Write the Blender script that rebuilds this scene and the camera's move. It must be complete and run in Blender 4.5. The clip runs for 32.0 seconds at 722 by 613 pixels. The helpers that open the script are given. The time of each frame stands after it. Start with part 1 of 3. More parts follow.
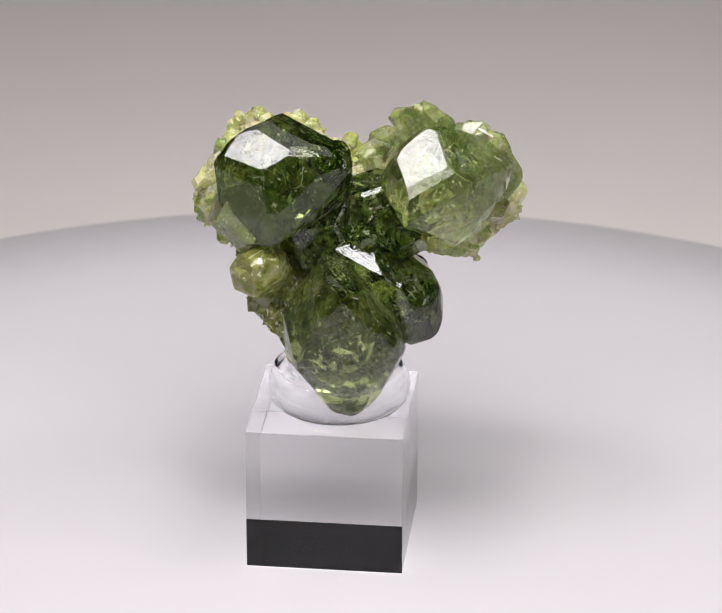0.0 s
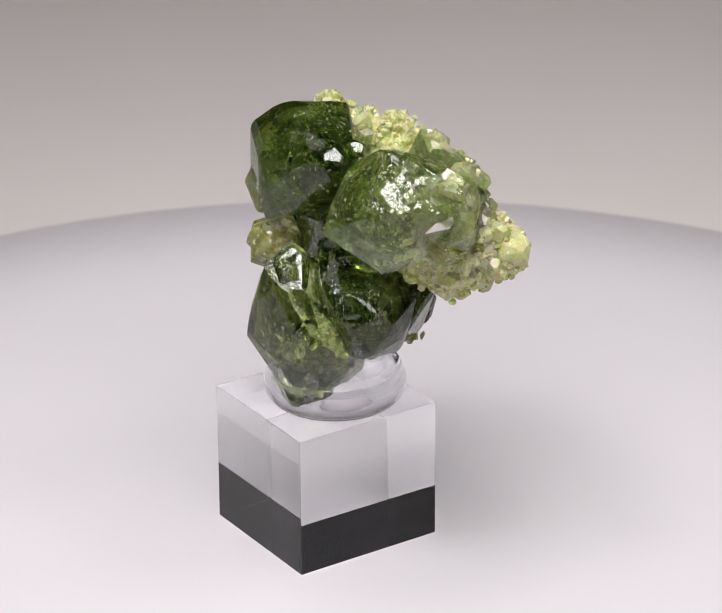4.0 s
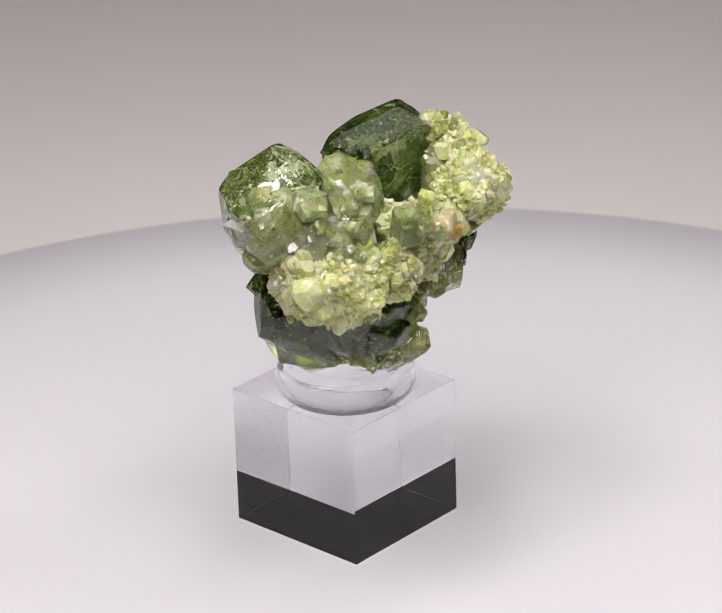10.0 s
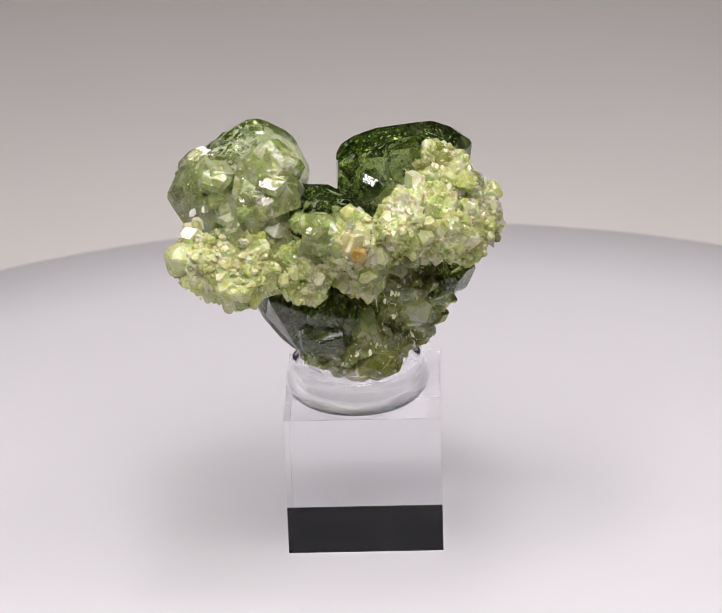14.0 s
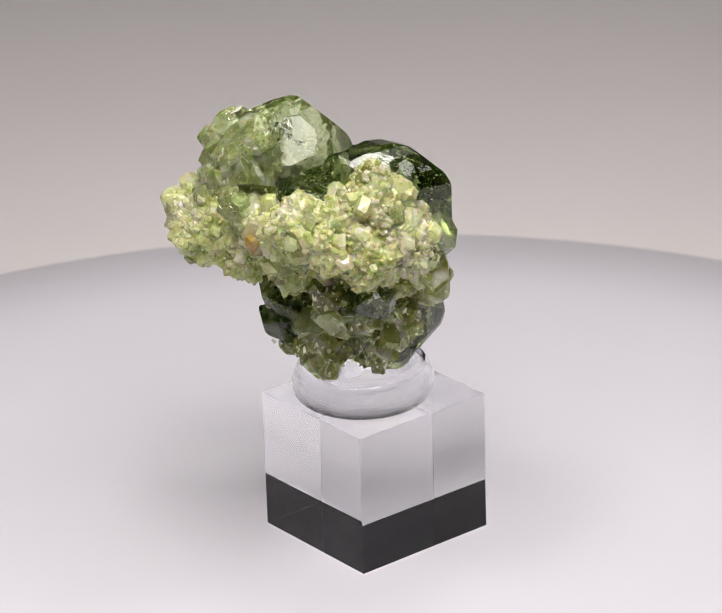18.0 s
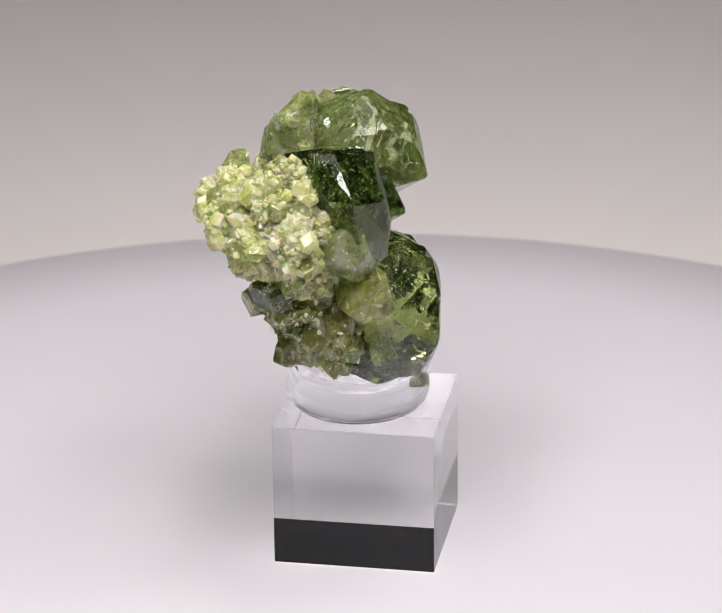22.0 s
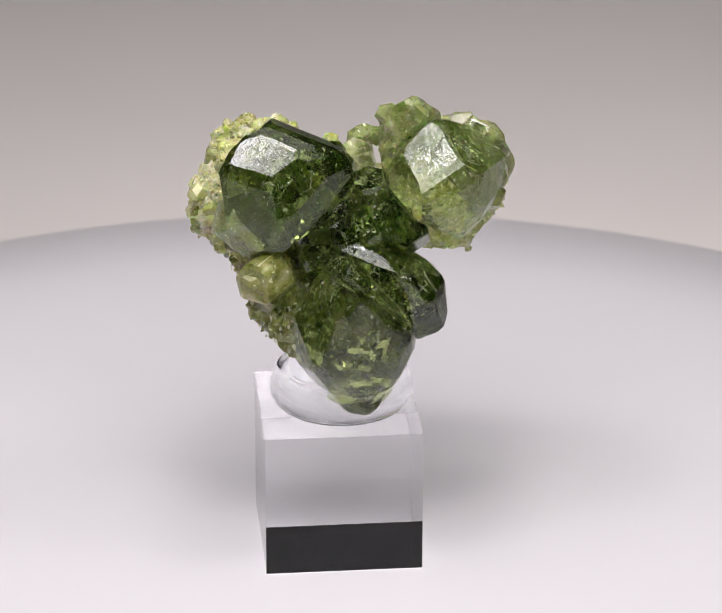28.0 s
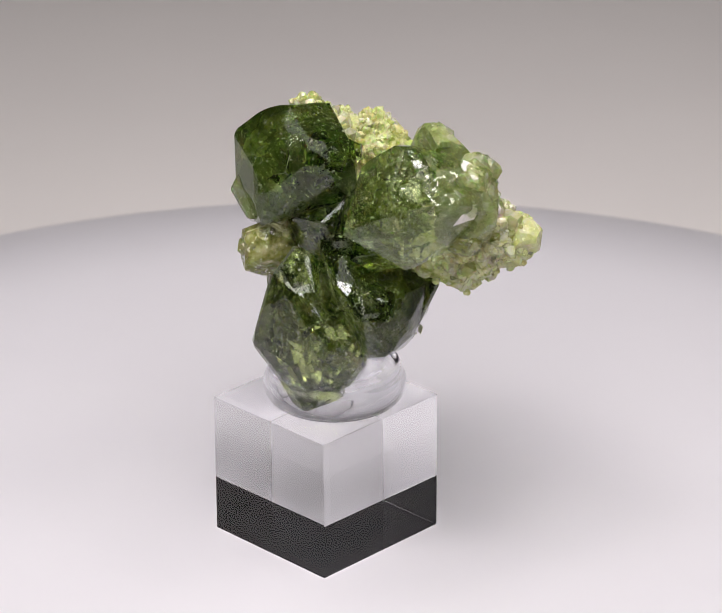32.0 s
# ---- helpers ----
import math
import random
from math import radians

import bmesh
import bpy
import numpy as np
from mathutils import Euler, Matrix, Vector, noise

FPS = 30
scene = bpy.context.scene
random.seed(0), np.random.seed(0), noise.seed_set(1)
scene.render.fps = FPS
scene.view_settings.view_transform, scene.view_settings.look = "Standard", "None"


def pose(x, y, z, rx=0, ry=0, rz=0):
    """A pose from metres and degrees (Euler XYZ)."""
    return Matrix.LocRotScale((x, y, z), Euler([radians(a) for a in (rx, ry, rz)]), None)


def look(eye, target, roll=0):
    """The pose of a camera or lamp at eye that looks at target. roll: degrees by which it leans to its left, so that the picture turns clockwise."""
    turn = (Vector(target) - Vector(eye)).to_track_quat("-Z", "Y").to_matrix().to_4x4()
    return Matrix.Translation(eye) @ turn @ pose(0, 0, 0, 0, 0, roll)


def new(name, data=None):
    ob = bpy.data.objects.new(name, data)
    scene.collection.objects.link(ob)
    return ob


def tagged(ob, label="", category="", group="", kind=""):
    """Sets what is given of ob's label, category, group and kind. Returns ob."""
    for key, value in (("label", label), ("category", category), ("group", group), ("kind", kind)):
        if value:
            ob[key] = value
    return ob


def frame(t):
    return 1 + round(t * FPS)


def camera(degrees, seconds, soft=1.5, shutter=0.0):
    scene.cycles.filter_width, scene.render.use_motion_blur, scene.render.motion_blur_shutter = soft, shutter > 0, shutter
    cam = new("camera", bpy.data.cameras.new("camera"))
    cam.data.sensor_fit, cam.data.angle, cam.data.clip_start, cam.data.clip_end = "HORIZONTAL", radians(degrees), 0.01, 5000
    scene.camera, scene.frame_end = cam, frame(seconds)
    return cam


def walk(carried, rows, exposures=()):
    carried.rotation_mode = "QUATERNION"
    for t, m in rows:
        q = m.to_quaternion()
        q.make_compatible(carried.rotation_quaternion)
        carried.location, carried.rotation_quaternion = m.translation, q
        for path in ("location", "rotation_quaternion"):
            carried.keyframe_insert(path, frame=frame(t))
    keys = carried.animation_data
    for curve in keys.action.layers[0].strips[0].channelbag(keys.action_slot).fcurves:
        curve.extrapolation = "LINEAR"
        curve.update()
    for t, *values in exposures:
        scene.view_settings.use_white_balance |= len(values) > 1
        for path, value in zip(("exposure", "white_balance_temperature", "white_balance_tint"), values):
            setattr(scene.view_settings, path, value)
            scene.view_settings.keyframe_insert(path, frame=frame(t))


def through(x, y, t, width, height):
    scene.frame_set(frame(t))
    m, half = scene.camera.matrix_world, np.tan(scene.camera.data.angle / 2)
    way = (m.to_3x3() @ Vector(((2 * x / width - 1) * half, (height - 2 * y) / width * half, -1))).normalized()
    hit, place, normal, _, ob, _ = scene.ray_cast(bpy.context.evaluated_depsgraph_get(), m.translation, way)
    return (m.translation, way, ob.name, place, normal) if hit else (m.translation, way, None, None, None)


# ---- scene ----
# A green garnet cluster glued to a clear acrylic block that turns on a white round turntable.
MM = 0.001
SECONDS = 32.0

# ---- camera: stands still, long lens ----
cam = camera(11.94, SECONDS, soft=0.5)
CAM_POSE = pose(0, -0.40423, 0.20791, 0, 0, -0.2446) @ pose(0, 0, 0, 66.399) @ pose(0, 0, 0, 0, 0, -0.987)
cam.data.dof.use_dof = True
cam.data.dof.focus_distance = 0.436
cam.data.dof.aperture_fstop = 70.0
walk(cam, [(0.0, CAM_POSE), (SECONDS, CAM_POSE)], exposures=[(0.0, 0.24), (SECONDS, 0.24)])

# ---- world and lamps ----
world = bpy.data.worlds.new("room_light")
scene.world = world
world.use_nodes = True
world.node_tree.nodes["Background"].inputs["Color"].default_value = (0.9, 0.92, 1.0, 1)
world.node_tree.nodes["Background"].inputs["Strength"].default_value = 0.01


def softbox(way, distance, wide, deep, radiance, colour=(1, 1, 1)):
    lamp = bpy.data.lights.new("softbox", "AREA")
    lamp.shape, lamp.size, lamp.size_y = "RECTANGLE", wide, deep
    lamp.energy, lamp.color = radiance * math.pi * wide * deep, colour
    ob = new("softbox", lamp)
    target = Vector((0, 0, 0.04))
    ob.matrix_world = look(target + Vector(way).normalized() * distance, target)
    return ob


softbox((0.04, 0.03, 1.00), 0.24, 0.054, 0.054, 10, (1.0, 0.945, 0.965))
softbox((0.03, -0.31, 0.95), 0.24, 0.044, 0.040, 13, (1.0, 0.945, 0.965))
softbox((-0.33, -0.23, 0.91), 0.24, 0.055, 0.055, 13, (1.0, 0.945, 0.975))
softbox((0.53, -0.10, 0.84), 0.24, 0.055, 0.050, 11, (1.0, 0.945, 0.965))
softbox((-0.57, -0.02, 0.82), 0.24, 0.015, 0.028, 17, (1.0, 0.945, 0.965))
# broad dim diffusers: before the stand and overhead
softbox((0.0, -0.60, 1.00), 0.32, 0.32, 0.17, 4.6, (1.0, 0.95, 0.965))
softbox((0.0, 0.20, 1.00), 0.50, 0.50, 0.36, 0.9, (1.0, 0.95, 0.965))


# ---- materials ----
class Nodes:
    """A short way to write a node material."""

    def __init__(self, name):
        self.mat = bpy.data.materials.new(name)
        self.mat.use_nodes = True
        self.tree = self.mat.node_tree
        self.tree.nodes.clear()
        self.out = self.add("ShaderNodeOutputMaterial")

    def add(self, kind, sets=None, **values):
        node = self.tree.nodes.new(kind)
        for key, value in (sets or {}).items():
            if key == "data_type":
                node.data_type = value
            elif key == "blend_type":
                node.blend_type = value
            elif key == "operation":
                node.operation = value
            elif key == "feature":
                node.feature = value
        for key, value in values.items():
            socket = node.inputs[key.replace("_", " ")]
            if isinstance(value, bpy.types.NodeSocket):
                self.tree.links.new(value, socket)
            else:
                socket.default_value = value
        return node

    def link(self, a, b):
        self.tree.links.new(a, b)

    def ramp(self, fac, stops):
        node = self.add("ShaderNodeValToRGB", Fac=fac)
        band = node.color_ramp
        while len(band.elements) < len(stops):
            band.elements.new(0.5)
        for e, (at, colour) in zip(band.elements, stops):
            e.position = at
            e.color = (*colour, 1) if len(colour) == 3 else colour
        return node.outputs["Color"]

    def coords(self):
        return self.add("ShaderNodeTexCoord").outputs["Object"]

    def noise(self, vector, scale, detail=4.0, rough=0.55, distortion=0.0):
        return self.add("ShaderNodeTexNoise", Vector=vector, Scale=scale, Detail=detail, Roughness=rough, Distortion=distortion).outputs["Fac"]

    def math(self, operation, a, b):
        node = self.add("ShaderNodeMath", {"operation": operation})
        for socket, value in zip(node.inputs, (a, b)):
            if isinstance(value, bpy.types.NodeSocket):
                self.link(value, socket)
            else:
                socket.default_value = value
        return node.outputs[0]

    def mix(self, fac, a, b, blend="MIX"):
        node = self.add("ShaderNodeMix", {"data_type": "RGBA", "blend_type": blend})
        for socket, value in ((node.inputs[0], fac), (node.inputs[6], a), (node.inputs[7], b)):
            if isinstance(value, bpy.types.NodeSocket):
                self.link(value, socket)
            else:
                socket.default_value = (*value, 1) if isinstance(value, tuple) and len(value) == 3 else value
        return node.outputs[2]

    def finish(self, shader):
        self.link(shader, self.out.inputs["Surface"])
        return self.mat


def plain_material(name, colour, rough, spread=0.04, scale=60.0, relief=0.0, coat=0.0):
    n = Nodes(name)
    place = n.coords()
    spots = n.noise(place, scale, 5, 0.6)
    low = tuple(c * (1 - spread) for c in colour)
    high = tuple(min(1, c * (1 + spread)) for c in colour)
    tint = n.ramp(spots, [(0.3, low), (0.7, high)])
    gloss = n.ramp(n.noise(place, scale * 9, 3), [(0.3, (rough * 0.9,) * 3), (0.8, (min(1, rough * 1.15),) * 3)])
    shader = n.add("ShaderNodeBsdfPrincipled", Base_Color=tint, Roughness=gloss, Coat_Weight=coat, Coat_Roughness=0.25)
    if relief:
        bump = n.add("ShaderNodeBump", Height=n.noise(place, scale * 20, 4), Strength=0.3, Distance=relief)
        n.link(bump.outputs[0], shader.inputs["Normal"])
    return n.finish(shader.outputs[0])


def garnet_material(name, deep, mid, pale, through, clear, veins=0.5, relief=0.00012, rough=0.03, shards=0.3, broken=0.5, side=None):
    """Translucent garnet: clear green stone with cloudy inclusions, pale healed cracks, painted glint specks and growth
    relief.
    """
    n = Nodes(name)
    place = n.coords()
    chance = n.add("ShaderNodeObjectInfo").outputs["Random"]
    shifted = n.add("ShaderNodeVectorMath", {"operation": "ADD"})
    n.link(place, shifted.inputs[0])
    n.link(n.add("ShaderNodeCombineXYZ", X=chance, Y=chance, Z=chance).outputs[0], shifted.inputs[1])
    place = shifted.outputs[0]
    cloud = n.noise(place, 210, 6, 0.62, 0.9)
    fine = n.noise(place, 1300, 4, 0.65)
    tone = n.math("ADD", n.math("MULTIPLY", cloud, 0.7), n.math("MULTIPLY", fine, 0.3))
    tint = n.ramp(tone, [(0.38, deep), (0.50, mid), (0.62, pale)])
    crack = n.add("ShaderNodeTexVoronoi", {"feature": "DISTANCE_TO_EDGE"}, Vector=place, Scale=300.0)
    gate = n.ramp(n.noise(place, 330, 3), [(0.55, (0, 0, 0)), (0.64, (1, 1, 1))])
    line = n.ramp(crack.outputs["Distance"], [(0.0, (1, 1, 1)), (0.03, (0, 0, 0))])
    vein = n.math("MULTIPLY", n.math("MULTIPLY", line, gate), veins)
    speck = n.ramp(n.noise(place, 1700, 2, 0.5), [(0.645, (0, 0, 0)), (0.69, (1, 1, 1))])
    patch = n.ramp(n.noise(place, 170, 6, 0.68, 1.2), [(0.50, (0, 0, 0)), (0.72, (1, 1, 1))])
    # healed cracks, plus pale specks that paint white glints into the colour
    vein_glint = n.math("MAXIMUM", vein, n.math("MULTIPLY", speck, n.math("MULTIPLY", veins, 0.9)))
    tint = n.mix(vein_glint, tint, (0.78, 0.82, 0.58))
    steps = n.noise(place, 520, 4, 0.55, 1.6)
    swell = n.noise(place, 150, 2, 0.5)
    height = n.math("ADD", n.math("ADD", n.math("MULTIPLY", steps, 0.5), n.math("MULTIPLY", fine, 0.15)), n.math("MULTIPLY", swell, 0.5))
    height = n.math("ADD", height, n.math("MULTIPLY", speck, 0.6))
    # broken growth faces: small flat patches, each tilted its own way
    wavy = n.add("ShaderNodeTexNoise", Vector=place, Scale=260.0, Detail=2.0)
    bent = n.add("ShaderNodeVectorMath", {"operation": "MULTIPLY_ADD"})
    n.link(wavy.outputs["Color"], bent.inputs[0])
    bent.inputs[1].default_value = (0.0022, 0.0022, 0.0022)
    n.link(place, bent.inputs[2])
    where = n.ramp(n.noise(place, 190, 3, 0.6), [(broken, (0, 0, 0)), (broken + 0.04, (1, 1, 1))])
    if side:
        along = n.add("ShaderNodeVectorMath", {"operation": "DOT_PRODUCT"})
        n.link(n.coords(), along.inputs[0])
        along.inputs[1].default_value = side[:3]
        where = n.math("MULTIPLY", where, n.math("GREATER_THAN", along.outputs["Value"], side[3]))
    tilt = None
    for size, share in ((420.0, 1.0), (1250.0, 0.8)):
        cell = n.add("ShaderNodeTexVoronoi", Vector=bent.outputs[0], Scale=size)
        off = n.add("ShaderNodeVectorMath", {"operation": "SUBTRACT"})
        n.link(cell.outputs["Color"], off.inputs[0])
        off.inputs[1].default_value = (0.5, 0.5, 0.5)
        scaled = n.add("ShaderNodeVectorMath", {"operation": "SCALE"})
        n.link(off.outputs[0], scaled.inputs[0])
        n.link(n.math("MULTIPLY", where, shards * share), scaled.inputs["Scale"])
        total = n.add("ShaderNodeVectorMath", {"operation": "ADD"})
        n.link(scaled.outputs[0], total.inputs[0])
        n.link(tilt if tilt else n.add("ShaderNodeNewGeometry").outputs["Normal"], total.inputs[1])
        tilt = total.outputs[0]
    facing = n.add("ShaderNodeVectorMath", {"operation": "NORMALIZE"})
    n.link(tilt, facing.inputs[0])
    bump = n.add("ShaderNodeBump", Height=height, Strength=0.5, Distance=relief * 1.3, Normal=facing.outputs[0])
    glass_tint = n.mix(n.math("MULTIPLY", patch, 0.45), through, tint)
    cloudy = n.math("MAXIMUM", n.math("MULTIPLY", vein_glint, 0.95), n.math("MULTIPLY", patch, 0.24))
    amount = n.math("SUBTRACT", clear, cloudy)
    etch = n.ramp(n.noise(place, 420, 5, 0.6, 0.8), [(0.56, (rough,) * 3), (0.62, (0.06,) * 3), (0.76, (0.11,) * 3)])
    gloss = n.math("MAXIMUM", etch, n.ramp(fine, [(0.45, (rough,) * 3), (0.75, (rough * 4,) * 3)]))
    body = n.add("ShaderNodeBsdfPrincipled", Base_Color=tint, Roughness=gloss, IOR=1.53, Normal=bump.outputs[0],
                 Subsurface_Weight=0.5, Subsurface_Radius=(0.6, 1.0, 0.3), Subsurface_Scale=0.0015)
    stone = n.add("ShaderNodeBsdfPrincipled", Base_Color=glass_tint, Roughness=gloss, IOR=1.60, Transmission_Weight=1.0, Normal=bump.outputs[0])
    both = n.add("ShaderNodeMixShader", Fac=amount)
    n.link(body.outputs[0], both.inputs[1])
    n.link(stone.outputs[0], both.inputs[2])
    return n.finish(both.outputs[0])


GREEN = garnet_material("green_garnet", (0.09, 0.15, 0.02), (0.26, 0.36, 0.07), (0.60, 0.68, 0.30), (0.76, 0.87, 0.38, 1), 0.94, 0.6, 0.00006, shards=0.45, broken=0.56)
HALF = garnet_material("green_garnet_with_broken_side", (0.09, 0.15, 0.02), (0.28, 0.38, 0.08), (0.62, 0.70, 0.32), (0.80, 0.88, 0.55, 1), 0.90, 0.45, 0.00006,
                       shards=0.5, broken=0.30, side=(0.50, 0.80, 0.34, 0.0015))
DARK = garnet_material("dark_green_garnet", (0.02, 0.045, 0.008), (0.08, 0.14, 0.025), (0.44, 0.52, 0.20), (0.45, 0.55, 0.19, 1), 0.96, 0.6, 0.00005, shards=0.08, broken=0.55)
MIDDLE = garnet_material("middle_green_garnet", (0.03, 0.07, 0.01), (0.11, 0.18, 0.035), (0.42, 0.50, 0.18), (0.28, 0.37, 0.11, 1), 0.97, 0.5, 0.00005, shards=0.08, broken=0.6)
CRAZED = garnet_material("crazed_green_garnet", (0.02, 0.045, 0.008), (0.10, 0.16, 0.03), (0.44, 0.52, 0.20), (0.42, 0.50, 0.17, 1), 0.94, 0.6, 0.00006, shards=0.07, broken=0.55)
PALE = garnet_material("pale_green_garnet", (0.38, 0.46, 0.12), (0.66, 0.74, 0.32), (0.90, 0.93, 0.70), (0.88, 0.95, 0.56, 1), 0.76, 0.3, 0.00008, shards=0.6, broken=0.44)
MILKY = garnet_material("milky_green_garnet", (0.34, 0.42, 0.14), (0.54, 0.62, 0.28), (0.84, 0.88, 0.64), (0.90, 0.95, 0.66, 1), 0.74, 0.4, 0.00006, shards=0.4, broken=0.58)
OLIVE = garnet_material("olive_garnet", (0.14, 0.16, 0.03), (0.40, 0.42, 0.10), (0.72, 0.71, 0.36), (0.90, 0.92, 0.48, 1), 0.62, 0.6, 0.0002, 0.04, shards=0.5, broken=0.45)
YELLOW = garnet_material("yellow_green_garnet", (0.55, 0.62, 0.16), (0.88, 0.93, 0.43), (0.96, 0.97, 0.70), (0.97, 0.98, 0.62, 1), 0.50, 0.35, 0.00008, 0.02, shards=0.28, broken=0.45)
MATRIX = garnet_material("grey_green_matrix", (0.18, 0.21, 0.04), (0.54, 0.57, 0.18), (0.90, 0.90, 0.70), (0.92, 0.94, 0.52, 1), 0.56, 1.0, 0.0004, 0.04, shards=0.9, broken=0.36)
AMBER = garnet_material("amber_stained_garnet", (0.55, 0.45, 0.16), (0.80, 0.72, 0.36), (0.90, 0.86, 0.62), (0.95, 0.90, 0.55, 1), 0.6, 0.3)
STAIN = garnet_material("orange_stain", (0.50, 0.28, 0.04), (0.70, 0.46, 0.10), (0.84, 0.70, 0.30), (0.92, 0.66, 0.18, 1), 0.6, 0.1)
CRUST = plain_material("pale_crust", (0.83, 0.87, 0.58), 0.18, 0.2, 900)
# light colour of the flakes added for glints within the stone
GLINT = plain_material("pale_glint_flake", (0.80, 0.86, 0.58), 0.10, 0.1, 700)


def clear_material(name, tint, rough, ior, haze=0.0, ripple=0.0, coat=0.0):
    n = Nodes(name)
    place = n.coords()
    smudge = n.ramp(n.noise(place, 130, 5, 0.6), [(0.45, (rough,) * 3), (0.8, (rough * 3 + 0.004,) * 3)])
    shader = n.add("ShaderNodeBsdfPrincipled", Base_Color=(*tint, 1), Roughness=smudge if rough else 0.0, IOR=ior, Transmission_Weight=1.0 - haze, Coat_Weight=coat, Coat_Roughness=0.02)
    if ripple:
        flow = n.add("ShaderNodeMapping", Vector=place, Scale=(0.6, 0.6, 4.0), Rotation=(0.12, 0.06, 0.0))
        bump = n.add("ShaderNodeBump", Height=n.noise(flow.outputs[0], 75, 2, 0.45, 0.9), Strength=0.8, Distance=ripple)
        n.link(bump.outputs[0], shader.inputs["Normal"])
    return n.finish(shader.outputs[0])


CRACK = clear_material("air_gap_in_crack", (1.0, 1.0, 1.0), 0.0, 0.58)
ACRYLIC = clear_material("clear_acrylic", (0.94, 0.94, 0.955), 0.0, 1.49)
GEL = clear_material("clear_gel", (0.86, 0.864, 0.88), 0.0, 1.41, 0.0, 0.0, 0.0)
WHITE = plain_material("white_turntable_plastic", (0.70, 0.685, 0.705), 0.34, 0.015, 14)
PAPER = plain_material("warm_grey_paper", (0.88, 0.84, 0.803), 0.85, 0.03, 5, 0.0002)
PAINT = plain_material("dark_wall_paint", (0.010, 0.009, 0.019), 0.9, 0.1, 2)
FLAKE = plain_material("white_mica", (0.80, 0.76, 0.72), 0.28, 0.12, 900, 0.0002)


# ---- helpers for parts ----
def mesh_from(bm, name, material, smooth=False):
    me = bpy.data.meshes.new(name)
    bm.to_mesh(me)
    bm.free()
    me.materials.append(material)
    if smooth:
        for f in me.polygons:
            f.use_smooth = True
    return me


def part(name, bm, material, parent, label="", smooth=False, kind=""):
    ob = new(name, mesh_from(bm, name, material, smooth))
    ob.parent = parent
    return tagged(ob, label, kind=kind)


def revolve(bm, profile, steps=96, centre=(0, 0)):
    """A body of revolution; profile: (radius, height) from the axis out and back to it."""
    rings = []
    for r, z in profile:
        if r < 1e-9:
            rings.append([bm.verts.new((centre[0], centre[1], z))])
        else:
            rings.append([bm.verts.new((centre[0] + r * math.cos(2 * math.pi * k / steps), centre[1] + r * math.sin(2 * math.pi * k / steps), z)) for k in range(steps)])
    for a, b in zip(rings, rings[1:]):
        for k in range(steps):
            j = (k + 1) % steps
            if len(a) == 1:
                bm.faces.new((a[0], b[k], b[j]))
            elif len(b) == 1:
                bm.faces.new((a[k], b[0], a[j]))
            else:
                bm.faces.new((a[k], b[k], b[j], a[j]))
    bmesh.ops.recalc_face_normals(bm, faces=bm.faces)
    return bm


def box(bm, x0, x1, y0, y1, z0, z1, bevel=0.0):
    made = bmesh.ops.create_cube(bm, size=1.0, matrix=Matrix.Translation(((x0 + x1) / 2, (y0 + y1) / 2, (z0 + z1) / 2)) @ Matrix.Diagonal((x1 - x0, y1 - y0, z1 - z0, 1)))
    if bevel:
        edges = list({e for v in made["verts"] for e in v.link_edges})
        bmesh.ops.bevel(bm, geom=edges, offset=bevel, segments=2, affect="EDGES", profile=0.6)
    return bm


# ---- the room round the table ----
def build_room():
    bm = bmesh.new()
    box(bm, -0.80, 0.80, -0.30, 1.00, -0.74, -0.0257, 0.003)
    tagged(new("table", mesh_from(bm, "table", PAPER)), "warm grey paper-covered table under the turntable", "table", kind="structure")
    walls = (("floor", (-1.6, 1.6, -1.6, 1.6, -0.80, -0.74)), ("ceiling", (-1.6, 1.6, -1.6, 1.6, 1.60, 1.66)),
             ("wall_north", (-1.6, 1.6, 1.6, 1.66, -0.80, 1.66)), ("wall_south", (-1.6, 1.6, -1.66, -1.6, -0.80, 1.66)),
             ("wall_east", (1.6, 1.66, -1.66, 1.66, -0.80, 1.66)), ("wall_west", (-1.66, -1.6, -1.66, 1.66, -0.80, 1.66)))
    for name, size in walls:
        bm = bmesh.new()
        box(bm, *size)
        tagged(new(name, mesh_from(bm, name, PAINT)), "dark unlit " + name.split("_")[0] + " of the room", name.split("_")[0], kind="structure")


# ---- turntable ----
def build_turntable():
    base = new("turntable")
    tagged(base, "white glossy round turntable disc, slowly turning", "turntable")
    bm = bmesh.new()
    R, cx, cy = 0.1225, -0.0023, 0.0030
    drop, flat = 0.0062, 0.085
    prof = [(0, 0), (0.02, 0), (0.06, 0)]
    prof += [(flat + (R - flat) * k / 12, -drop * (k / 12) ** 2) for k in range(13)]
    prof += [(R + 0.0022 * math.sin(a), -drop - 0.0025 + 0.0025 * math.cos(a)) for a in [radians(35), radians(60), radians(90)]]
    prof += [(R + 0.0022, -drop - 0.007), (R - 0.002, -drop - 0.009), (0, -drop - 0.009)]
    revolve(bm, prof, 160, (cx, cy))
    part("disc", bm, WHITE, base, smooth=True)
    bm = bmesh.new()
    revolve(bm, [(0, -0.0153), (0.07, -0.0153), (0.072, -0.018), (0.074, -0.0255), (0, -0.0255)], 64)
    part("foot", bm, WHITE, base)
    return base


# ---- acrylic block ----
def build_block():
    base = tagged(new("display_block"), "clear polished acrylic cube topped with clear mounting gel", "display base")
    cx, cy, h, hw, hd = -0.00209, -0.00253, 0.01903, 0.0100, 0.01038
    bm = bmesh.new()
    box(bm, cx - hw, cx + hw, cy - hd, cy + hd, 0.00010, h, 0.00004)
    # the block casts no shadow, so the lamps reach the disc beneath
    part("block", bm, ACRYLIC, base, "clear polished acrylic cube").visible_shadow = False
    return base


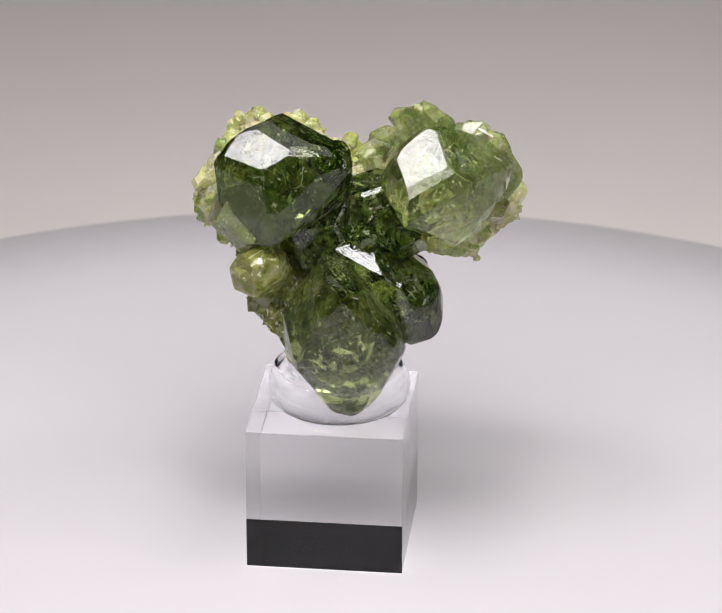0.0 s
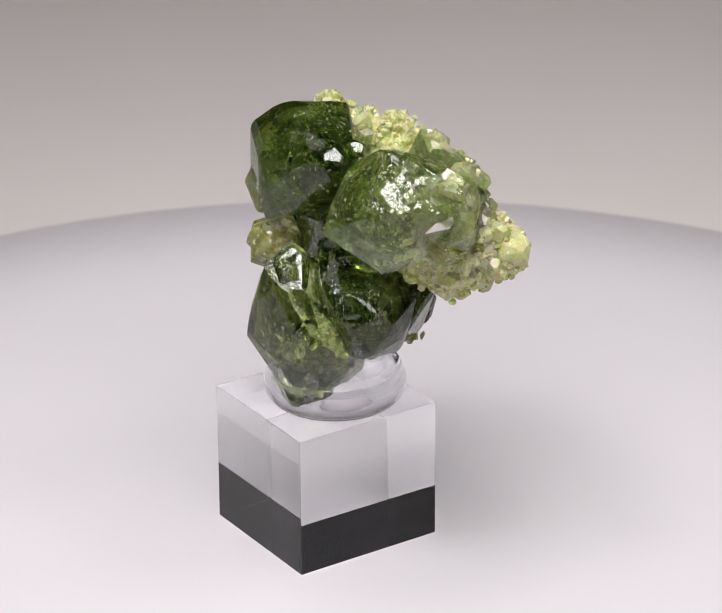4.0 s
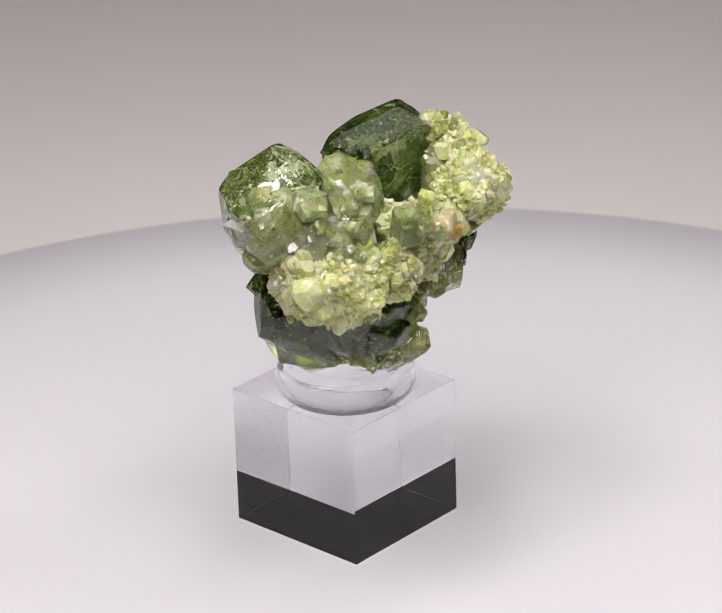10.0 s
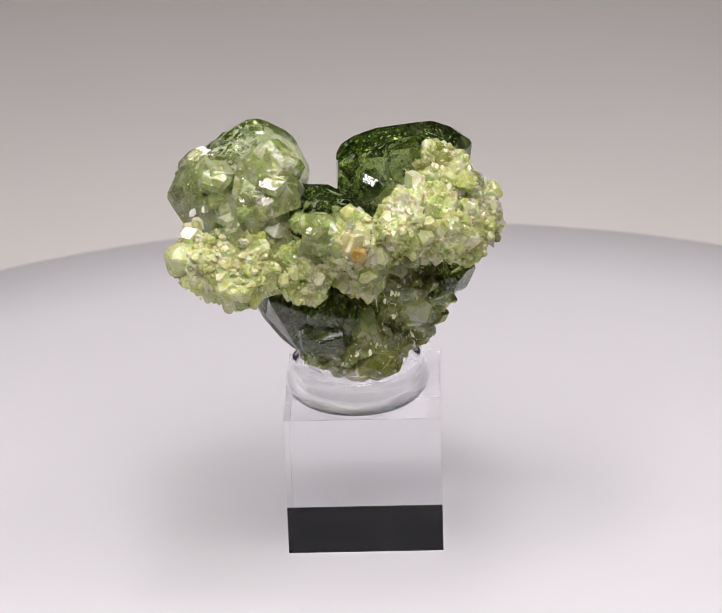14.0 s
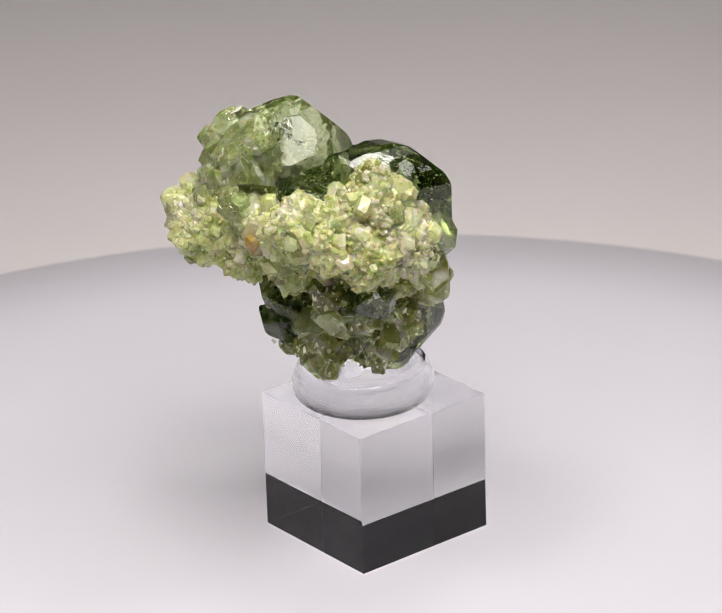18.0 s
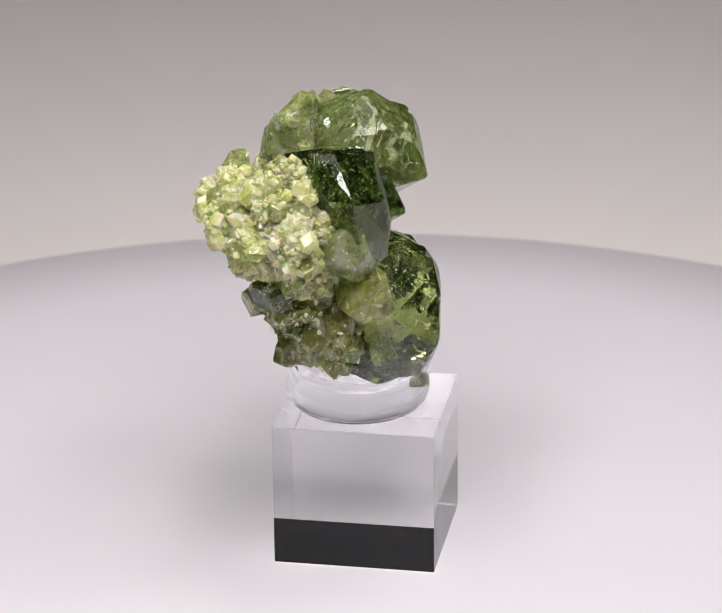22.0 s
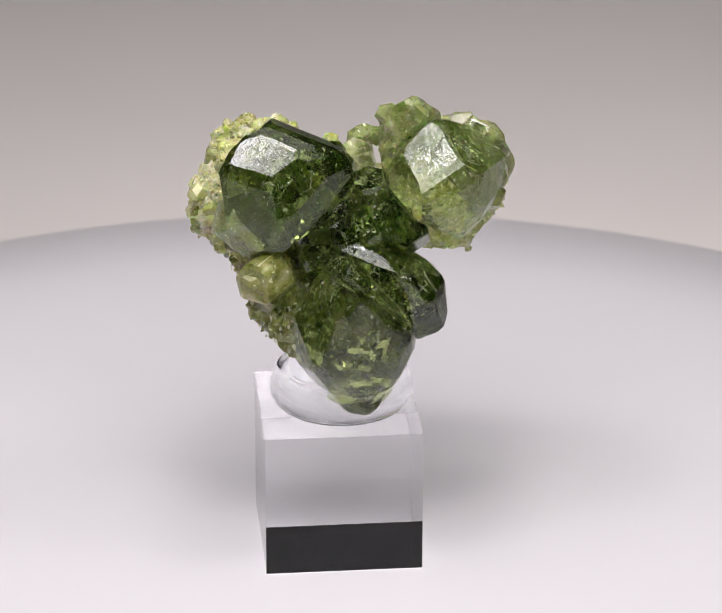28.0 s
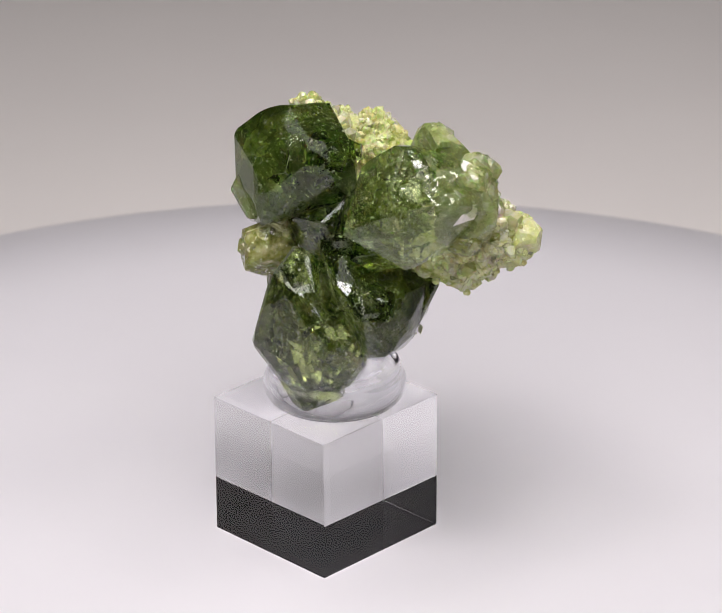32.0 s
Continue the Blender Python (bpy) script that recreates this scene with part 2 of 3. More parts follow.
def build_gel(base):
    bm = bmesh.new()
    z = 0.01900
    prof = [(8.2 * MM, z), (8.5 * MM, z + 0.25 * MM), (8.95 * MM, z + 0.8 * MM), (9.25 * MM, z + 1.7 * MM), (9.2 * MM, z + 2.6 * MM), (8.9 * MM, z + 3.4 * MM),
            (8.75 * MM, z + 3.7 * MM), (8.7 * MM, z + 4.1 * MM), (8.4 * MM, z + 4.6 * MM), (7.9 * MM, z + 4.8 * MM), (7.5 * MM, z + 4.65 * MM),
            (7.2 * MM, z + 4.75 * MM), (6.7 * MM, z + 4.7 * MM), (6.0 * MM, z + 4.1 * MM), (5.0 * MM, z + 3.4 * MM), (3.0 * MM, z + 2.6 * MM), (0, z + 2.4 * MM)]
    revolve(bm, prof, 96, (-1.46 * MM, -1.45 * MM))
    for v in bm.verts:
        up = (v.co.z - z) / (5.0 * MM)
        if up > 0.02:
            wob = noise.noise(v.co * 260) * 0.8 + noise.noise(v.co * 620) * 0.3
            v.co.z += wob * 0.25 * MM * up
            v.co.x += noise.noise(v.co * 300 + Vector((5, 0, 0))) * 0.25 * MM * up
    # open below and casting no shadow, which keeps the gel bright
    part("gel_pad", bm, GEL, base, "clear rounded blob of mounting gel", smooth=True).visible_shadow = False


# ---- garnet cluster ----
def garnet_planes(seed, irregular, bevels):
    """Face normals and distances of a garnet: twelve rhombic faces, with the edges cut by narrow faces."""
    rg = np.random.RandomState(seed)
    faces = []
    for a, b in ((0, 1), (0, 2), (1, 2)):
        for s in (1, -1):
            for u in (1, -1):
                v = [0, 0, 0]
                v[a], v[b] = s, u
                faces.append((Vector(v).normalized(), 1 + irregular * rg.uniform(-1, 1)))
    if bevels:
        for a in range(3):
            for k in range(8):
                v = [1 if k & 1 else -1, 1 if k & 2 else -1, 1 if k & 4 else -1]
                v[a] *= 2
                faces.append((Vector(v).normalized(), bevels + 0.05 * rg.uniform(-0.7, 1)))
    return faces


def slice_off(bm, normal, d):
    got = bmesh.ops.bisect_plane(bm, geom=bm.verts[:] + bm.edges[:] + bm.faces[:], dist=1e-6, plane_co=normal * d, plane_no=normal, clear_outer=True)
    rim = [e for e in got["geom_cut"] if isinstance(e, bmesh.types.BMEdge)]
    if rim:
        bmesh.ops.edgenet_fill(bm, edges=rim)


def chip(bm, seed):
    """Blunt corners and a few uneven growth faces."""
    rg = random.Random(seed * 3 + 1)
    corners = sorted({tuple(round(c, 1) for c in v.co) for v in bm.verts}, key=lambda c: -Vector(c).length)
    ways = [(Vector(c), rg.uniform(0.86, 0.97)) for c in corners[:9]]
    ways += [(Vector((rg.gauss(0, 1), rg.gauss(0, 1), rg.gauss(0, 1))), rg.uniform(0.94, 0.985)) for _ in range(9)]
    for way, cut in ways:
        way = (way.normalized() + Vector((rg.gauss(0, 0.12), rg.gauss(0, 0.12), rg.gauss(0, 0.12)))).normalized()
        far = max(v.co.dot(way) for v in bm.verts)
        slice_off(bm, way, far * cut)
    bmesh.ops.remove_doubles(bm, verts=bm.verts, dist=0.02)
    bmesh.ops.recalc_face_normals(bm, faces=bm.faces)


def edge_faces(faces, seed, least=0.93, most=0.985):
    """Narrow faces that cut the edges between neighbouring faces."""
    rg = np.random.RandomState(seed)
    out = []
    for k, (n1, d1) in enumerate(faces[:12]):
        for n2, d2 in faces[k + 1:12]:
            if abs(n1.dot(n2) - 0.5) < 0.01:
                both = n1 + n2
                out.append((both.normalized(), (d1 + d2) / both.length * rg.uniform(least, most)))
    return out


def cut_crystal(faces, size=(1, 1, 1), bevel=0.0, reach=30.0):
    """The solid that the faces enclose: a block cut by each plane in turn."""
    bm = bmesh.new()
    bmesh.ops.create_cube(bm, size=reach * 2)
    for normal, d in faces:
        slice_off(bm, normal, d)
    bmesh.ops.remove_doubles(bm, verts=bm.verts, dist=0.004)
    bmesh.ops.recalc_face_normals(bm, faces=bm.faces)
    bmesh.ops.scale(bm, vec=size, verts=bm.verts)
    if bevel:
        bmesh.ops.bevel(bm, geom=bm.edges[:], offset=bevel, segments=1, affect="EDGES", clamp_overlap=True)
    return bm


CLUSTER = tagged(new("garnet_cluster"), "cluster of green garnet crystals on yellow-green druse, in clear gel", "mineral specimen")


def crystal(at, faces, turn, material, label="", name="crystal", chips=True, cuts=()):
    """A crystal in millimetres. faces: the distances of its twelve rhombic faces, or a size and a seed for an uneven one."""
    seed = int(abs(at[0] * 31 + at[1] * 17 + at[2] * 7)) + 1
    if len(faces) == 12:
        flat = [(n, d * 1.0) for (n, _), d in zip(garnet_planes(1, 0, 0), faces)]
        size = (1, 1, 1)
    else:
        size, seed = faces
        flat = garnet_planes(seed, 0.15, 0)
    bm = cut_crystal(flat + edge_faces(flat, seed, *((0.93, 0.985) if chips else (0.955, 0.995))), size)
    if chips:
        chip(bm, seed)
    back = Euler([radians(a) for a in turn]).to_matrix().transposed()
    for x, y, z, share in cuts:
        way = back @ Vector((x, y, z)).normalized()
        slice_off(bm, way, share if share > 1.0 else max(v.co.dot(way) for v in bm.verts) * share)
    bmesh.ops.scale(bm, vec=[1.015 * MM] * 3, verts=bm.verts)
    bmesh.ops.bevel(bm, geom=bm.edges[:], offset=0.13 * MM, segments=3, affect="EDGES", clamp_overlap=True)
    ob = part(name, bm, material, CLUSTER, label)
    ob.matrix_basis = pose(at[0] * MM, at[1] * MM, at[2] * MM, *turn)
    reach = min(faces) if len(faces) == 12 else min(size)
    if reach > 3.0:
        glints_and_cracks(ob, reach * MM, seed)
    return ob


def glints_and_cracks(ob, reach, seed):
    """Pale flakes that stand in for glints inside a crystal, then its glassy cracks, each one joined mesh."""
    rg = random.Random(seed)
    bm = bmesh.new()
    for k in range(int(50 + reach * 12000)):
        way = Vector((rg.gauss(0, 1), rg.gauss(0, 1), rg.gauss(0, 1))).normalized()
        spot = way * reach * rg.uniform(0.35, 0.98)
        s = rg.choice((0.10, 0.12, 0.15, 0.2, 0.3)) * MM * rg.uniform(0.7, 1.3)
        turn = Euler([rg.uniform(0, 6.28) for _ in range(3)]).to_matrix()
        pts = [spot + turn @ Vector((s * rg.uniform(0.5, 1) * math.cos(a), s * rg.uniform(0.2, 0.6) * math.sin(a), s * 0.15 * rg.uniform(-1, 1))) for a in (0.2, 1.5, 2.9, 4.0, 5.2)]
        tip = bm.verts.new(spot + turn @ Vector((0, 0, s * 0.12)))
        ring = [bm.verts.new(p) for p in pts]
        for a, b in zip(ring, ring[1:] + ring[:1]):
            bm.faces.new((a, b, tip))
        bm.faces.new(ring[::-1])
    part("inclusion", bm, GLINT, ob, "pale flakes added inside the crystal as its glints", kind="stuff")
    bm = bmesh.new()
    for k in range(int(3 + reach * 1000)):
        way = Vector((rg.gauss(0, 1), rg.gauss(0, 1), rg.gauss(0, 1))).normalized()
        spot = way * reach * rg.uniform(0.2, 0.75)
        wide = reach * rg.uniform(0.12, 0.34)
        turn = Euler([rg.uniform(0, 6.28) for _ in range(3)]).to_matrix()
        bend = rg.uniform(-0.3, 0.3)
        rims = []
        for lift in (-0.012, 0.012):
            rim = []
            for j in range(9):
                a = j * 2 * math.pi / 9
                r = wide * rg.uniform(0.6, 1.0)
                rim.append(bm.verts.new(spot + turn @ Vector((r * math.cos(a), 0.7 * r * math.sin(a), bend * r * math.cos(2 * a) + lift * MM))))
            rims.append((rim, bm.verts.new(spot + turn @ Vector((0, 0, lift * MM)))))
        (low, c0), (high, c1) = rims
        for j in range(9):
            i = (j + 1) % 9
            bm.faces.new((low[i], low[j], c0))
            bm.faces.new((high[j], high[i], c1))
            bm.faces.new((low[j], low[i], high[i], high[j]))
    part("inner_crack", bm, CRACK, ob, "glassy cracks inside the crystal", kind="stuff")


def uneven(size, seed):
    return size, seed


def solid(at, faces, material, label="", bevel=0.07, glints=4.0, late=()):
    """A crystal given by its flat faces: outward direction and distance from its middle, in millimetres."""
    flat = [(Vector(f[:3]).normalized(), f[3]) for f in faces]
    bm = cut_crystal(flat)
    # narrow growth faces along some of the edges
    rg = random.Random(len(faces) * 7 + int(abs(at[0] * 10)))
    for k, (n1, d1) in enumerate(flat):
        for n2, d2 in flat[k + 1:]:
            if 0.30 < n1.dot(n2) < 0.94 and rg.random() < 0.55:
                way = (n1 * rg.uniform(0.6, 1.4) + n2).normalized()
                slice_off(bm, way, max(v.co.dot(way) for v in bm.verts) - rg.uniform(0.05, 0.28))
    for x, y, z, depth in late:
        way = Vector((x, y, z)).normalized()
        slice_off(bm, way, max(v.co.dot(way) for v in bm.verts) - depth)
    bmesh.ops.remove_doubles(bm, verts=bm.verts, dist=0.03)
    bmesh.ops.recalc_face_normals(bm, faces=bm.faces)
    bmesh.ops.scale(bm, vec=[MM] * 3, verts=bm.verts)
    bmesh.ops.bevel(bm, geom=bm.edges[:], offset=bevel * MM, segments=2, affect="EDGES", clamp_overlap=True)
    ob = part("crystal", bm, material, CLUSTER, label)
    ob.matrix_basis = Matrix.Translation(Vector(at) * MM)
    if glints:
        glints_and_cracks(ob, glints * MM, int(abs(at[0] * 31 + at[1] * 17 + at[2] * 7)) + 1)
    return ob


def build_large_crystals():
    solid((-8.0, -1.5, 49.6), (
        (0.23, 0.05, -0.97, 6.9), (0.47, 0.88, 0.07, 6.5), (0.28, 0.95, -0.1, 6.6), (-0.92, 0.35, -0.16, 7.0), (-0.64, 0.75, -0.16, 6.5),
        (0.41, -0.91, -0.03, 5.1), (0.36, 0.18, 0.92, 5.8), (-0.4, -0.92, 0.04, 5.9), (0.57, -0.21, -0.79, 6.8), (0.18, 0.39, -0.9, 7.5),
        (-0.41, -0.88, -0.24, 6.9), (0.27, -0.95, 0.16, 4.8), (-0.61, 0.28, 0.74, 7.6), (0.74, -0.47, -0.48, 6.7), (-0.78, 0.43, 0.46, 7.6),
        (0.11, -0.36, 0.93, 5.4), (0.99, 0.1, 0.07, 8.2), (0.75, 0.66, -0.04, 7.8), (0.17, -0.83, 0.53, 5.1), (0.93, -0.04, 0.36, 8.0),
        (-0.2, 0.17, 0.96, 7.1), (0.58, -0.78, -0.23, 5.8), (0.65, 0.07, 0.76, 7.1), (-0.91, 0.39, 0.16, 7.5), (-0.4, -0.52, 0.76, 6.7),
        (-0.15, -0.67, 0.72, 5.08)),
        MIDDLE, "large dark green translucent garnet crystal", glints=5.4)
    solid((12.4, -1.1, 49.2), (
        (-0.22, 0.19, -0.96, 6.4), (0.39, 0.91, 0.13, 7.4), (0.09, 0.27, -0.96, 6.4), (0.49, -0.4, 0.78, 5.3), (-0.24, 0.95, 0.22, 8.4),
        (-0.24, 0.41, 0.88, 7.4), (-0.69, 0.7, -0.18, 8.9), (-0.84, -0.25, -0.49, 7.5), (0.57, -0.05, 0.82, 5.9), (-0.98, 0.21, -0.03, 8.5),
        (0.26, 0.33, 0.91, 6.7), (-0.78, -0.59, 0.23, 7.7), (0.53, 0.14, -0.83, 6.5), (-0.65, 0.03, 0.76, 7.6), (-0.39, -0.31, -0.86, 6.9),
        (-0.89, -0.03, 0.46, 8.1), (0.38, -0.83, -0.4, 6.2), (0.35, -0.94, -0.08, 6.1), (0.75, -0.13, -0.64, 6.4), (0.61, -0.66, -0.43, 6.1),
        (0.15, -0.95, 0.27, 6.3), (0.81, 0.43, -0.39, 7.7), (0.51, 0.75, 0.42, 7.5), (0.81, -0.58, -0.02, 5.6), (0.94, -0.32, -0.13, 6.3),
        (0.93, -0.08, -0.35, 6.7), (-0.44, 0.23, 0.87, 7.7), (-0.15, -0.67, 0.72, 6.08)),
        HALF, "large bright green garnet crystal with mirror-like faces", glints=5.6, late=((-0.70, 0.30, 0.65, 1.3),))
    solid((7.8, 8.2, 52.3), (
        (0.26, 0.74, 0.62, 2.4), (-0.03, -0.99, 0.11, 2.8), (0.16, 0.95, 0.26, 2.7), (-0.03, -0.07, -1.0, 4.6), (0.87, -0.47, -0.17, 3.4),
        (0.85, -0.3, -0.43, 3.9), (0.64, -0.76, 0.05, 3.1), (-0.36, 0.32, -0.88, 4.5), (-1.0, -0.05, 0.08, 3.1), (-0.43, -0.87, -0.25, 3.4),
        (-0.46, 0.31, 0.83, 3.4), (-0.27, 0.96, 0.13, 3.5), (0.6, -0.17, 0.78, 4.3), (-0.64, -0.65, 0.42, 3.8), (0.29, -0.43, 0.86, 4.7)),
        PALE, "clear pale green garnet crystal with cracked faces", glints=2.4)
    solid((0.4, -7.5, 30.4), (
        (-0.16, 0.97, 0.18, 7.3), (-0.08, 0.77, 0.63, 7.8), (0.0, 1.0, 0.0, 7.6), (-0.06, 0.36, -0.93, 8.7), (0.75, 0.02, 0.66, 6.2),
        (0.78, 0.6, -0.16, 7.6), (0.14, -0.99, -0.01, 4.4), (-0.93, 0.36, -0.04, 8.1), (-0.76, -0.59, 0.26, 6.9), (-0.83, 0.16, 0.54, 8.7),
        (-0.78, -0.39, 0.49, 7.8), (-0.71, -0.38, -0.6, 7.6), (0.03, -0.94, -0.35, 5.1), (0.78, 0.31, -0.54, 7.9), (-0.93, -0.37, -0.04, 7.5),
        (-0.21, -0.85, -0.48, 6.1), (0.61, -0.31, 0.73, 6.7), (-0.86, 0.19, -0.47, 8.7), (0.94, 0.2, 0.28, 6.9), (0.74, -0.41, 0.53, 5.9),
        (0.5, -0.84, 0.23, 5.2), (0.65, -0.65, -0.39, 6.0), (0.74, -0.34, -0.58, 7.2), (0.87, -0.1, -0.49, 7.3), (0.93, 0.35, 0.09, 7.3),
        (0.5, -0.85, -0.18, 5.2), (0.25, 0.58, 0.78, 8.4), (0.86, -0.41, -0.3, 6.6), (0.39, -0.44, 0.81, 7.7), (0.95, -0.18, 0.25, 6.7),
        (0.05, -0.97, 0.24, 5.7)),
        CRAZED, "large green garnet crystal set in the gel", glints=5.4)
    solid((6.1, -2.3, 35.1), (
        (-0.93, 0.19, -0.31, 6.4), (-0.25, 0.96, 0.12, 6.1), (-0.37, -0.27, -0.89, 5.8), (-0.28, -0.9, -0.33, 4.4), (0.56, 0.29, 0.78, 4.4),
        (0.41, -0.09, 0.91, 4.3), (-0.52, -0.85, -0.03, 5.2), (-0.98, -0.07, -0.18, 6.8), (0.2, 0.96, -0.21, 7.0), (0.76, 0.24, -0.6, 6.7),
        (0.61, 0.74, -0.27, 6.7), (0.91, 0.41, 0.01, 5.6), (0.39, -0.11, -0.91, 7.2), (0.27, -0.46, 0.85, 5.1), (0.02, -0.95, -0.3, 4.8),
        (-0.28, 0.05, 0.96, 8.2), (0.86, -0.5, 0.04, 5.5), (0.9, 0.3, 0.31, 5.0), (0.69, -0.59, 0.41, 4.9), (0.9, 0.21, -0.37, 6.3),
        (0.37, -0.86, -0.35, 5.7), (-0.32, -0.87, 0.37, 6.1), (0.71, -0.34, 0.62, 4.7), (-0.15, -0.67, 0.72, 6.25)),
        DARK, "dark green garnet crystal with narrow edge faces", glints=4.2)
    solid((3.6, 5.8, 31.8), (
        (-0.45, -0.82, 0.35, 3.1), (0.54, 0.8, -0.24, 3.1), (0.69, 0.19, -0.7, 4.0), (-0.88, -0.37, 0.3, 4.5), (0.33, 0.21, 0.92, 5.5),
        (0.79, 0.47, -0.39, 3.5), (-0.02, 0.11, -0.99, 5.2), (0.31, 0.64, 0.7, 5.1), (-0.7, 0.47, -0.53, 5.5), (0.27, -0.96, 0.1, 5.5),
        (-0.17, 0.93, -0.33, 4.2), (0.26, 0.25, -0.93, 4.4), (0.21, 0.89, -0.4, 3.4), (0.94, -0.09, 0.34, 6.3), (-0.36, 0.84, 0.4, 5.9)),
        DARK, "dark green garnet crystal under the druse", glints=3.0)
    solid((2.3, 8.9, 31.2), (
        (0.11, 0.75, 0.65, 1.80), (-0.13, -0.67, -0.73, 2.60), (-0.53, -0.17, 0.83, 2.07), (0.36, -0.37, 0.86, 1.97), (-0.16, 0.95, -0.27, 2.10),
        (0.53, 0.81, -0.26, 2.09), (-0.98, 0.20, -0.00, 2.90), (0.98, -0.20, 0.00, 2.90), (-0.19, -0.96, 0.21, 2.10), (0.04, 0.20, -0.98, 2.10)),
        DARK, "dark green garnet crystal with one mirror-like face", glints=0, bevel=0.05)


def mirror_face(at, way, wide, tall, material):
    """A small crystal grown flush into a larger one, with one flat shining face."""
    way = Vector(way).normalized()
    up = (Vector((0, 0, 1)) - way * way.z).normalized()
    across = up.cross(way)
    rg = random.Random(int(abs(at[0] * 53 + at[1] * 29 + at[2] * 11)))
    deep = 0.9
    flat = [(way, deep + 0.12), (-way, 0.8)]
    start = rg.uniform(0.3, 1.0)
    for k in range(5):
        a = start + k * 2 * math.pi / 5 + rg.uniform(-0.25, 0.25)
        side = across * math.cos(a) + up * math.sin(a)
        reach = 0.5 * math.hypot(wide * math.cos(a), tall * math.sin(a)) * rg.uniform(0.85, 1.0)
        slope = side * 0.7 + way * 0.7
        flat.append((slope.normalized(), (reach * 0.7 + (deep + 0.12) * 0.7) / slope.length))
        flat.append((side, reach + 0.5))
    bm = cut_crystal(flat)
    bmesh.ops.recalc_face_normals(bm, faces=bm.faces)
    bmesh.ops.scale(bm, vec=[MM] * 3, verts=bm.verts)
    bmesh.ops.bevel(bm, geom=bm.edges[:], offset=0.03 * MM, segments=1, affect="EDGES", clamp_overlap=True)
    ob = part("crystal", bm, material, CLUSTER)
    ob.matrix_basis = Matrix.Translation((Vector(at) - way * deep) * MM)


def build_mirror_faces():
    mirror_face((14.9, 9.4, 53.1), (0.05, 0.69, 0.72), 3.2, 2.6, PALE)
    mirror_face((10.2, 10.6, 52.2), (0.06, 0.64, 0.76), 3.0, 2.6, PALE)
    mirror_face((7.8, 10.8, 53.0), (0.10, 0.67, 0.74), 3.2, 2.4, PALE)
    mirror_face((8.8, 11.2, 51.1), (0.10, 0.73, 0.68), 3.4, 1.8, PALE)
    mirror_face((13.4, 11.2, 48.7), (0.06, 0.68, 0.73), 1.8, 1.6, PALE)
    mirror_face((-4.3, 3.8, 50.4), (0.18, 0.72, 0.68), 2.4, 2.0, DARK)
    mirror_face((2.7, 16.2, 48.8), (0.06, 0.64, 0.76), 1.8, 1.6, PALE)
    mirror_face((-12.6, 13.4, 49.8), (0.17, 0.70, 0.69), 2.2, 1.8, YELLOW)
    mirror_face((-6.8, 15.6, 49.9), (0.10, 0.66, 0.74), 1.6, 1.3, YELLOW)
    mirror_face((9.5, -4.9, 36.8), (0.80, -0.07, 0.59), 4.6, 3.4, DARK)
    mirror_face((0.1, -8.5, 39.4), (0.69, -0.06, 0.72), 3.6, 4.2, CRAZED)
    mirror_face((-0.6, -2.0, 52.4), (0.69, -0.03, 0.72), 2.6, 1.6, DARK)
    mirror_face((-1.3, 1.9, 52.5), (0.67, -0.08, 0.74), 2.0, 1.5, DARK)
    mirror_face((15.3, -3.6, 52.9), (0.68, -0.05, 0.73), 3.0, 3.6, HALF)
    mirror_face((18.4, 3.2, 53.8), (0.62, -0.10, 0.78), 3.0, 2.2, PALE)
    mirror_face((9.8, 6.8, 55.9), (0.69, -0.11, 0.71), 2.2, 2.4, PALE)
    mirror_face((5.0, 14.5, 49.7), (0.66, -0.06, 0.75), 1.4, 1.4, PALE)
    mirror_face((-13.9, 0.7, 54.0), (-0.70, 0.29, 0.65), 1.8, 2.2, DARK)
    mirror_face((4.9, 9.6, 54.3), (-0.64, 0.29, 0.71), 1.0, 1.4, PALE)
    mirror_face((5.0, 7.9, 54.8), (-0.47, -0.51, 0.72), 2.2, 1.8, PALE)
    mirror_face((5.2, 5.9, 51.2), (-0.49, -0.55, 0.68), 1.6, 2.2, PALE)
    mirror_face((-13.3, -6.3, 38.5), (-0.39, -0.52, 0.75), 2.0, 1.0, OLIVE)


